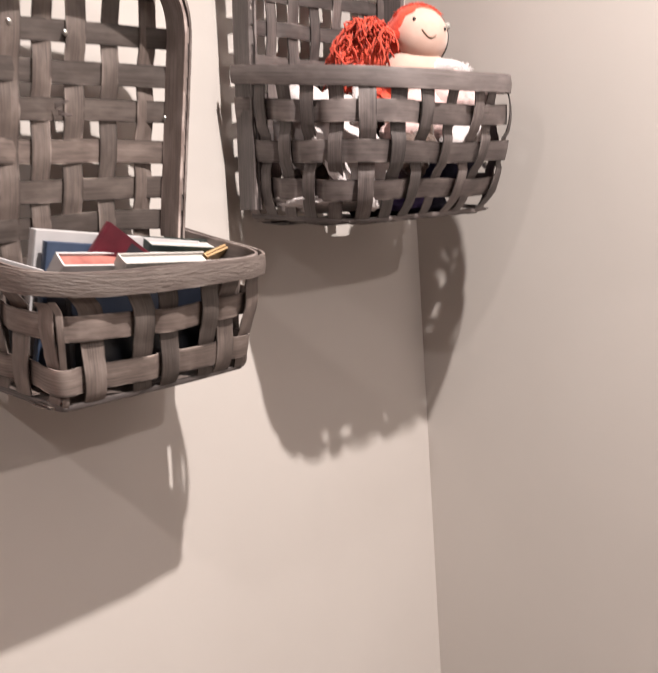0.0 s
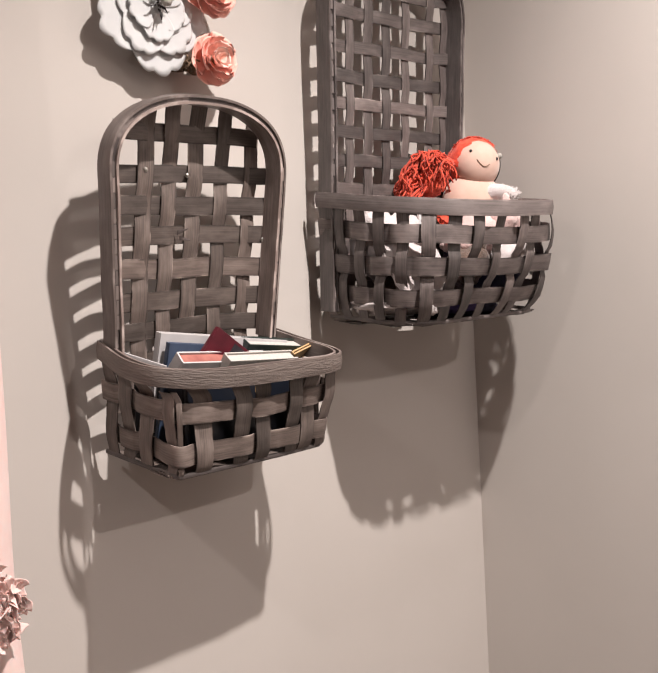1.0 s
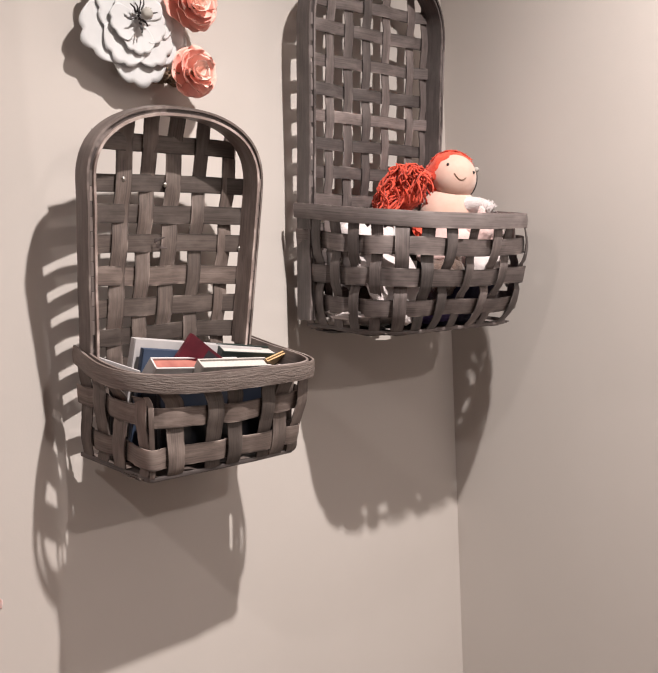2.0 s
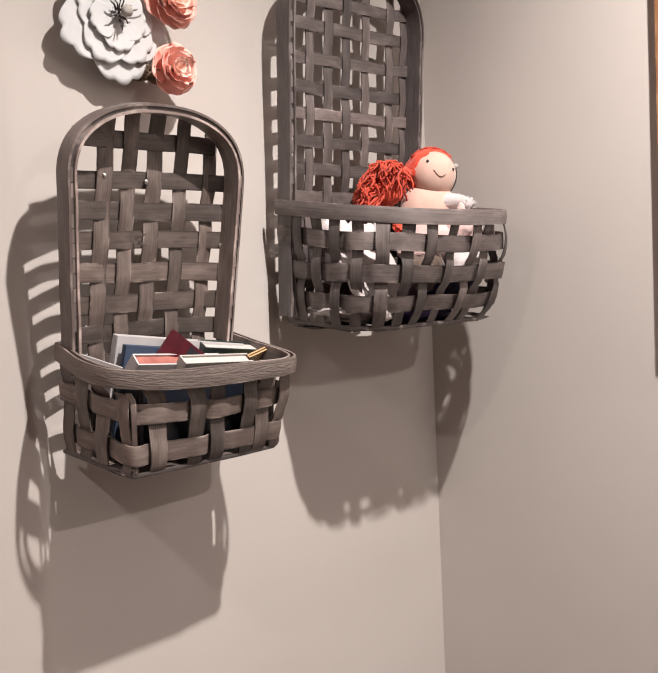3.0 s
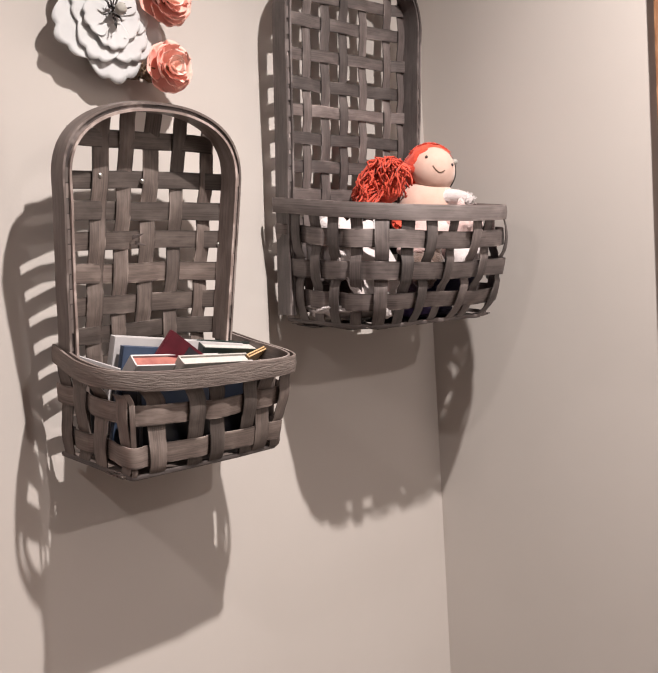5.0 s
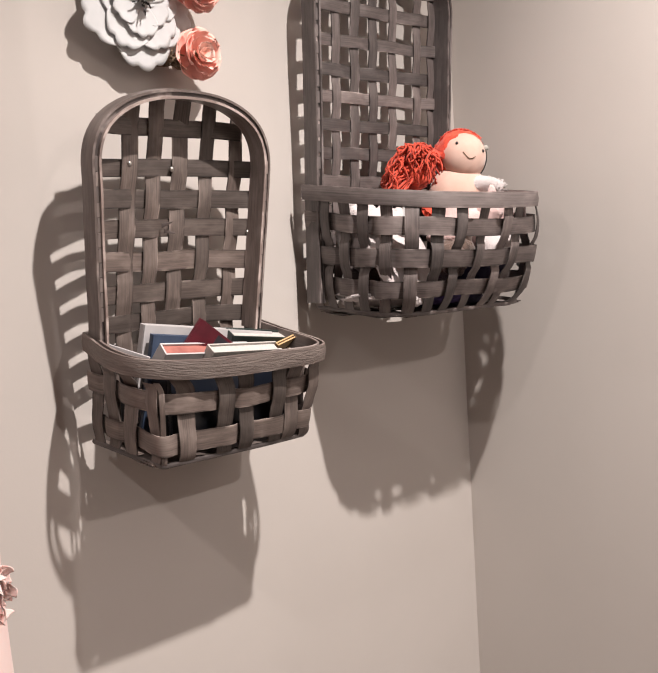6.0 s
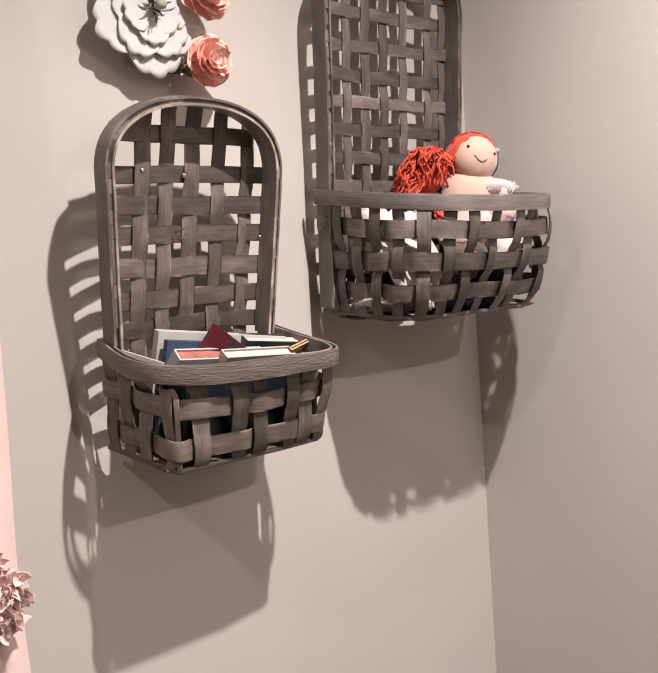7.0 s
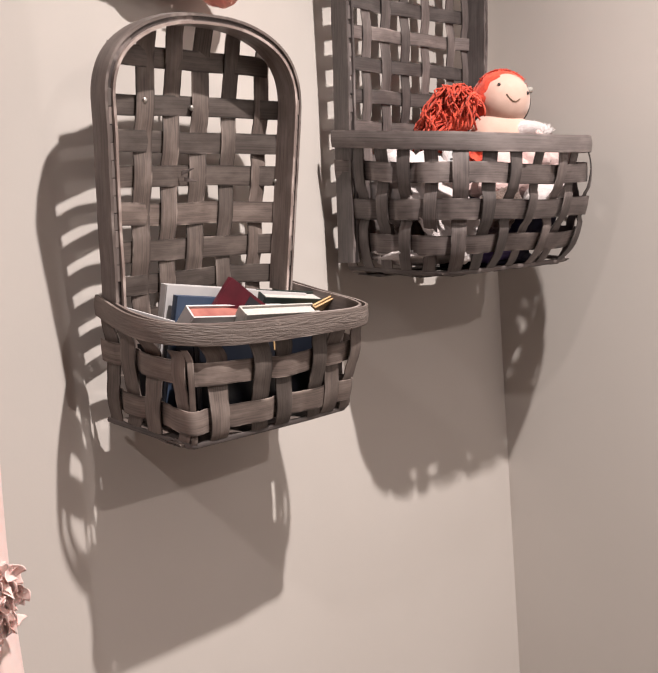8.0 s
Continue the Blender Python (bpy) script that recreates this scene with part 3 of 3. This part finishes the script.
def coral_rose(x, z, seed, size=1.0):
    f = tagged(new("paper_rose"), "ruffled coral paper rose with a pale pink heart", "paper rose", "coral roses")
    f.location = (x, 0, z)
    rnd = random.Random(seed)
    for n, ln, wd, depth, cup, mat in ((6, 0.040, 0.046, 0.042, 0.010, CORAL), (6, 0.033, 0.040, 0.048, 0.016, CORAL), (5, 0.024, 0.030, 0.053, 0.020, CORAL), (4, 0.015, 0.021, 0.057, 0.018, CORAL_PALE), (3, 0.008, 0.014, 0.062, 0.013, CORAL_PALE)):
        a0 = rnd.uniform(0, 360)
        for i in range(n):
            m = pose(0, -depth * size, 0, rnd.uniform(-5, 5), a0 + 360 * i / n + rnd.uniform(-9, 9), rnd.uniform(-8, 8)) @ Matrix.Scale(size, 4)
            part("petal", petal(bmesh.new(), m, ln * rnd.uniform(0.92, 1.06), wd * 1.08, cup, 0.45, 0.10, 0.05, rnd.uniform(0, 90), nu=12), mat, f)
    bm = bmesh.new()
    tube(bm, [Vector((0, -0.0005, 0)), Vector((0, -0.056 * size, 0))], 0.012, 0.008, 12)
    part("base", bm, TWIG, f, "dry brown base")


coral_rose(-0.600, 1.763, 3, 0.97)
coral_rose(-0.599, 1.858, 8, 1.04)
# dry sprig between the flowers
sprig = tagged(new("dried_sprig"), "small curled brown dried sprig beside the rose", "sprig")
sprig.location = (-0.634, 0, 1.755)
for i in range(7):
    bm = bmesh.new()
    r = random.Random(i)
    pts = [Vector((0.004 * r.uniform(-1, 1), -0.001 - 0.05 * k / 6, 0.0)) + Vector((0.010 * math.sin(k * 0.9 + i), 0, 0.010 * math.cos(k * 0.8 + i * 1.3))) * (k / 6) for k in range(7)]
    tube(bm, pts, 0.0022, 0.0012, 6)
    part("twig", bm, TWIG, sprig)


def curtain():
    c = tagged(new("curtain"), "pale pink gathered cotton curtain with a ruffled tie", "curtain")
    c.location = (-1.101, -0.085, 0.03)
    bm = bmesh.new()
    n, m = 70, 60
    def pt(i, j, off):
        u, z = i / n, (H - 0.06) * j / m
        pinch = 0.03 * math.exp(-((z - 1.06) / 0.18) ** 2)
        flare = 0.012 * max(0, (1.2 - z))
        x = lerp(-0.22, 0.160 - 0.018 * max(0.0, z - 1.2) - pinch * 0.3 + flare, u)
        y = 0.020 * math.sin(u * 26 + 0.6 * noise.noise(Vector((u * 3, z * 1.2, 4)))) * (0.8 + 0.2 * math.sin(z * 2)) + 0.006 * noise.noise(Vector((u * 9, z * 3, 1))) + off
        return Vector((x, y, z))
    f = [[bm.verts.new(pt(i, j, 0)) for i in range(n + 1)] for j in range(m + 1)]
    b = [[bm.verts.new(pt(i, j, 0.003)) for i in range(n + 1)] for j in range(m + 1)]
    for j in range(m):
        for i in range(n):
            bm.faces.new((f[j][i], f[j][i + 1], f[j + 1][i + 1], f[j + 1][i]))
            bm.faces.new((b[j][i + 1], b[j][i], b[j + 1][i], b[j + 1][i + 1]))
        bm.faces.new((f[j][n], b[j][n], b[j + 1][n], f[j + 1][n]))
    for q in bm.faces:
        q.smooth = True
    part("drape", bm, PINK, c)
    rnd = random.Random(12)
    for i in range(190):
        bm = bmesh.new()
        a, r = rnd.uniform(0, math.tau), rnd.uniform(0, 0.034)
        x, z = 0.106 + 0.9 * r * math.cos(a), 1.086 + 1.35 * r * math.sin(a)
        mm = pose(x, -0.024 - rnd.uniform(0, 0.014), z, rnd.uniform(-60, 20), rnd.uniform(0, 360), rnd.uniform(-60, 60))
        petal(bm, mm, rnd.uniform(0.009, 0.014), rnd.uniform(0.016, 0.026), 0.006, 0.9, 0.25, 0.05, rnd.uniform(0, 99), thick=0.001)
        part("ruffle", bm, PINK, c)


curtain()


def ceiling_light(place, nm_label):
    x, y, z = place
    c = tagged(new("ceiling_light"), nm_label, "ceiling light")
    c.location = (x, y, H)
    bm = bmesh.new()
    tube(bm, [Vector((0, 0, 0)), Vector((0, 0, -0.02)), Vector((0, 0, -0.03))], 0.06, 0.05, 24)
    part("canopy", bm, BRASS, c)
    bm = bmesh.new()
    tube(bm, [Vector((0, 0, -0.03)), Vector((0, 0, z + 0.07 - H))], 0.006, 0.006, 10)
    part("stem", bm, BRASS, c)
    bm = bmesh.new()
    tube(bm, [Vector((0, 0, z + 0.07 - H)), Vector((0, 0, z + 0.03 - H))], 0.02, 0.016, 16)
    part("socket", bm, BRASS, c)


ceiling_light(LAMP_NEAR, "brushed nickel ceiling light with a bare bulb socket")
ceiling_light(LAMP_FAR, "brushed nickel ceiling light with a bare bulb socket")
ceiling_light(LAMP_SIDE, "brushed nickel ceiling light with a bare bulb socket")

# ---- books in the lower basket ----


def book(m, length, thick, height, cover, pages, label, back=None, spine=True, corner=0.0):
    b = tagged(new("book"), label, "book", "books in the basket")
    b.matrix_basis = m
    t = 0.0022
    part("front_cover", box_bm(-length / 2, length / 2, -thick / 2, -thick / 2 + t, -height, 0, 0.0006), cover, b)
    part("back_cover", box_bm(-length / 2, length / 2, thick / 2 - t, thick / 2, -height, 0, 0.0006), back or cover, b)
    part("page_block", box_bm(-length / 2 + t, length / 2 - 0.003, -thick / 2 + t + 0.0002, thick / 2 - t - 0.0002, -height + 0.003, -0.003, 0.0004), pages, b)
    if spine:
        part("spine", box_bm(-length / 2 - 0.0005, -length / 2 + t - 0.0002, -thick / 2 + t, thick / 2 - t, -height, 0, 0.0005), cover, b)
    return b


book(pose(-0.612, -0.084, 1.380, 8, 7, -3), 0.20, 0.022, 0.130, COVER_GREEN, PAGES, "dark green hardback book standing among other books", COVER_GREEN)
book(pose(-0.650, -0.104, 1.385, 8, 8, -3), 0.200, 0.014, 0.13, COVER_WHITE, PAGES, "white hardback picture book with a thick page edge", COVER_WHITE)
book(pose(-0.697, -0.118, 1.379, 8, 8, -3), 0.100, 0.010, 0.13, COVER_BLUE, PAGES, "blue picture book standing against a white one")
book(pose(-0.578, -0.119, 1.371, 26, 7, -3), 0.095, 0.024, 0.09, COVER_GREEN, PAGES, "slim dark green book standing against a white one", COVER_GREEN)
mar = book(pose(-0.683, -0.136, 1.400, 8, 38, 0) @ pose(0.054, 0, 0.0), 0.110, 0.009, 0.11, COVER_MAROON, PAGES, "thin maroon and black book tipped on its corner")
part("cover_picture", box_bm(-0.022, 0.053, -0.0052, -0.0047, -0.10, -0.004), COVER_BLACK, mar, "dark printed panel")
book(pose(-0.680, -0.143, 1.362, 44, 5, 2), 0.14, 0.020, 0.030, COVER_WHITE, COVER_RED, "white board book with reddish page edges")
book(pose(-0.632, -0.160, 1.359, 36, 4, 2), 0.115, 0.018, 0.028, PAGES, PAGES, "thick cream paperback with soft corners")
nav = book(pose(-0.655, -0.150, 1.342, 0, 2, 0), 0.185, 0.010, 0.085, COVER_NAVY, PAGES, "dark navy board book pressed against the woven side")
part("foil_badge", box_bm(0.012, 0.024, -0.0060, -0.0052, -0.030, -0.012, 0.0002), COVER_YELLOW, nav, "small gold badge")
part("foil_badge", box_bm(-0.020, -0.013, -0.0060, -0.0052, -0.062, -0.052, 0.0002), COVER_YELLOW, nav, "small gold badge")
book(pose(-0.750, -0.095, 1.330, 0, 2, -76), 0.085, 0.008, 0.085, COVER_NAVY, PAGES, "dark navy board book pressed against the woven side")
book(pose(-0.545, -0.142, 1.360, 50, -10, 14), 0.052, 0.006, 0.03, COVER_YELLOW, PAGES, "slim yellow booklet leaning on the basket's side")
book(pose(-0.778, -0.096, 1.370, 0, 17, -62), 0.080, 0.003, 0.016, COVER_WHITE, PAGES, "thin white card booklet along the basket's side")

# ---- soft toys in the upper basket ----


def doll():
    """A soft doll as one plain shape: head, body, arms, yarn hair."""
    bm = bmesh.new()
    head = Vector((-0.1345, -0.130, 1.624))
    turn = Matrix((R, F, U)).transposed()
    def at(a, b, c):
        return head + R * a + F * b + U * c
    blob(bm, head, (0.0385, 0.038, 0.0405), 0, turn)
    blob(bm, at(-0.005, 0.009, 0.004), (0.0425, 0.038, 0.0430), 1, turn, 0.10, 90)
    blob(bm, at(-0.010, 0.000, -0.062), (0.050, 0.036, 0.050), 0, turn)
    tube(bm, [at(-0.035, -0.006, -0.055), at(-0.050, -0.012, -0.085), at(-0.045, -0.02, -0.12)], 0.016, 0.014, 12, 0)
    tube(bm, [at(0.012, -0.014, -0.050), at(0.026, -0.020, -0.047), at(0.042, -0.024, -0.050), at(0.058, -0.026, -0.060)], 0.015, 0.012, 14, 2)
    rnd = random.Random(2)
    for i in range(700):
        a, r = rnd.uniform(0, math.tau), 0.0155
        q = rnd.random()
        c = at(lerp(0.016, 0.056, q), lerp(-0.017, -0.026, q), -0.048 - 0.010 * q * q)
        d = Vector((math.cos(a), rnd.uniform(-1, 1), math.sin(a))).normalized()
        tube(bm, [c + d * r * 0.7, c + d * r * 1.0 + U * rnd.uniform(-0.002, 0.002)], 0.0010, 0.0006, 3, 2)
    # eyes and smile of thread
    def face(a, c, lift=0.0005):
        b = -math.sqrt(max(0, 1 - (a / 0.0385) ** 2 - (c / 0.0405) ** 2)) * 0.038
        return at(a, b - lift, c)
    for a, c in ((-0.0120, 0.0205), (0.031, 0.006)):
        blob(bm, face(a, c), (0.0025, 0.0018, 0.0028), 3, turn, segs=12)
    tube(bm, [face(lerp(-0.003, 0.017, k / 8), 0.005 - 0.007 * math.sin(k / 8 * math.pi) - 0.008 * k / 8) for k in range(9)], 0.0007, 0.0007, 6, 5)
    blob(bm, at(0.0375, -0.008, 0.012), (0.005, 0.004, 0.005), 4, turn, segs=10)
    # dark line along the right edge of the face
    tube(bm, [at(0.0395 * math.cos(q), 0.006, 0.041 * math.sin(q)) for q in (lerp(0.35, -0.75, k / 8) for k in range(9))], 0.0022, 0.0016, 6, 3)
    # yarn tail
    tail = at(-0.086, -0.022, -0.024)
    blob(bm, tail, (0.034, 0.028, 0.030), 1, turn, 0.2, 40)
    tie = at(-0.040, -0.012, 0.004)
    for i in range(420):
        a = rnd.uniform(-0.9, 2.6)
        reach = rnd.uniform(0.035, 0.056)
        crest = tail + R * (-reach * 0.75 * math.cos(a)) + U * (0.040 * math.sin(a) + 0.006) + F * rnd.uniform(-0.040, 0.026)
        tip_ = crest + R * rnd.uniform(-0.018, 0.014) + U * rnd.uniform(-0.050, -0.012) + F * rnd.uniform(-0.012, 0.012)
        tip_.z = max(tip_.z, tail.z - 0.046)
        w1, w2 = rnd.uniform(0, 6.3), rnd.uniform(0, 6.3)
        pts = []
        for j in range(11):
            t = j / 10
            p = tie.lerp(crest, min(1, t * 1.7)).lerp(crest.lerp(tip_, max(0, t * 1.7 - 0.7)), t)
            pts.append(p + R * (0.0040 * math.sin(t * 12 + w1)) + U * (0.0038 * math.sin(t * 8 + w2)) + F * (0.002 * math.sin(t * 7 + w1 + w2)))
        tube(bm, pts, 0.0017, 0.0014, 5, 1)
    blob(bm, at(-0.047, 0.004, 0.004), (0.012, 0.014, 0.012), 1, turn, 0.15, 60, 14)
    for i in range(60):
        a = lerp(-0.9, 0.9, i / 59)
        pts = [at(-0.004 + 0.0430 * math.sin(a) * math.cos(b), 0.010 - 0.030 * math.cos(b) * 0.4, 0.004 + 0.0430 * math.cos(a) * math.cos(b * 0.6)) for b in (lerp(-0.2, 1.1, j / 6) for j in range(7))]
        tube(bm, [p + R * rnd.uniform(-0.001, 0.001) for p in pts], 0.0012, 0.0010, 4, 1)
    for i in range(110):
        a, b = rnd.uniform(-1.3, 1.2), rnd.uniform(-0.1, 1.2)
        p = at(-0.005 + 0.042 * math.sin(a) * math.cos(b), 0.009 - 0.012 * math.cos(b), 0.004 + 0.0425 * math.cos(a) * math.cos(b * 0.6))
        q = p + (p - head).normalized() * rnd.uniform(0.0005, 0.002) + R * rnd.uniform(-0.004, 0.004) + F * rnd.uniform(-0.003, 0.003)
        tube(bm, [p, p.lerp(q, 0.5), q], 0.0007, 0.0004, 3, 1)
    d = part("doll", bm, (SKIN, YARN, PLUSH, THREAD, GREY_CENTRE, TWIG))
    tagged(d, "soft cream doll with bright red yarn hair sitting in the basket", "doll")


doll()


def plush_toy(centre, size, fur, label, seed, turn=0):
    t = tagged(new("plush_toy"), label, "plush toy", "soft toys")
    t.matrix_basis = pose(*centre, 0, 0, turn)
    rnd = random.Random(seed)
    def lump(nm, c, r):
        bm = bmesh.new()
        blob(bm, c, r, lumps=0.18, freq=38, segs=30)
        part(nm, bm, fur, t)
    s = size
    lump("body", (0, 0, 0.0), (s, s * 0.8, s * 0.85))
    lump("head", (s * 0.9, -s * 0.15, s * 0.45), (s * 0.6, s * 0.58, s * 0.55))
    for a in (-1, 1):
        lump("limb", (-s * 0.6, -s * 0.5 * a, -s * 0.35), (s * 0.55, s * 0.3, s * 0.3))
        lump("ear", (s * 1.0, -s * 0.15 + s * 0.35 * a, s * 1.0), (s * 0.16, s * 0.12, s * 0.35))


plush_toy((-0.315, -0.115, 1.500), 0.042, PLUSH, "white plush toy tucked into the woven basket", 1, 20)
plush_toy((-0.170, -0.150, 1.510), 0.046, PLUSH_PINK, "pale pink plush toy under the doll", 2, -30)
plush_toy((-0.235, -0.175, 1.455), 0.036, BROWN_PLUSH, "dark brown plush toy among paler ones", 3, 10)
plush_toy((-0.310, -0.150, 1.440), 0.038, PLUSH, "small white plush toy behind the woven side", 4, 60)
plush_toy((-0.150, -0.200, 1.470), 0.030, PLUSH, "small white plush toy pressed against the weave", 5, -10)


def cloth(centre, size, mat, label, lumps=0.2, lie=0):
    bm = bmesh.new()
    blob(bm, centre, size, m=pose(0, 0, 0, lie), lumps=lumps, freq=30, segs=40)
    tagged(part("folded_cloth", bm, mat), label, "cloth")


cloth((-0.200, -0.125, 1.392), (0.08, 0.060, 0.020), NAVY, "crumpled navy cloth lining the basket's floor")
cloth((-0.240, -0.165, 1.402), (0.06, 0.030, 0.016), PURPLE, "crumpled purple cloth at the basket's floor")
cloth((-0.345, -0.125, 1.408), (0.055, 0.075, 0.018), PLUSH, "crumpled white cloth lying on the basket's floor")
cloth((-0.365, -0.110, 1.500), (0.030, 0.040, 0.052), PLUSH, "bunched white cloth between the soft toys")
cloth((-0.340, -0.168, 1.468), (0.058, 0.024, 0.085), PLUSH, "bunched white cloth pressed against the weave", 0.15, -28)
# added filler: keeps light spots out of the basket's shadow
cloth((-0.116, -0.120, 1.466), (0.054, 0.068, 0.060), NAVY, "crumpled dark cloth added to block light through the basket's end")
cloth((-0.105, -0.170, 1.525), (0.032, 0.030, 0.028), PLUSH_PINK, "fuzzy pale pink cloth under the rim")
cloth((-0.290, -0.110, 1.450), (0.060, 0.050, 0.050), BROWN_PLUSH, "crumpled brown cloth deep in the basket")


def felt_rosette(x, y, z):
    """Small red felt rosette of curled petals."""
    f = tagged(new("felt_rosette"), "small bright red felt rosette among the toys", "rosette")
    f.matrix_basis = pose(x, y, z, 0, 0, -40)
    rnd = random.Random(5)
    for n, ln, cup in ((6, 0.018, 0.003), (4, 0.011, 0.006)):
        for i in range(n):
            m = pose(0, -0.3 * cup, 0, 0, 360 * i / n + rnd.uniform(-8, 8), 0)
            part("petal", petal(bmesh.new(), m, ln, ln * 1.1, cup, 0.4, 0.1, 0.05, rnd.uniform(0, 60), thick=0.0012, nu=8, nt=6), YARN, f)


felt_rosette(-0.272, -0.178, 1.537)


def care_tag(x, y, z):
    """White sewn tag with dark unreadable marks."""
    t = tagged(new("care_tag"), "white cloth tag with black printed marks", "tag")
    t.matrix_basis = pose(x, y, z, -6, 8, -42)
    part("ribbon", box_bm(-0.011, 0.011, -0.0006, 0.0006, -0.024, 0.012, 0.0004), PAPER_WHITE, t)
    for k, (w, h) in enumerate(((0.008, 0.002), (0.006, 0.003), (0.008, 0.002), (0.005, 0.002))):
        part("printed_mark", box_bm(-w, w, -0.0012, -0.0008, 0.006 - 0.007 * k - h, 0.006 - 0.007 * k, 0), THREAD, t)


care_tag(-0.338, -0.196, 1.537)
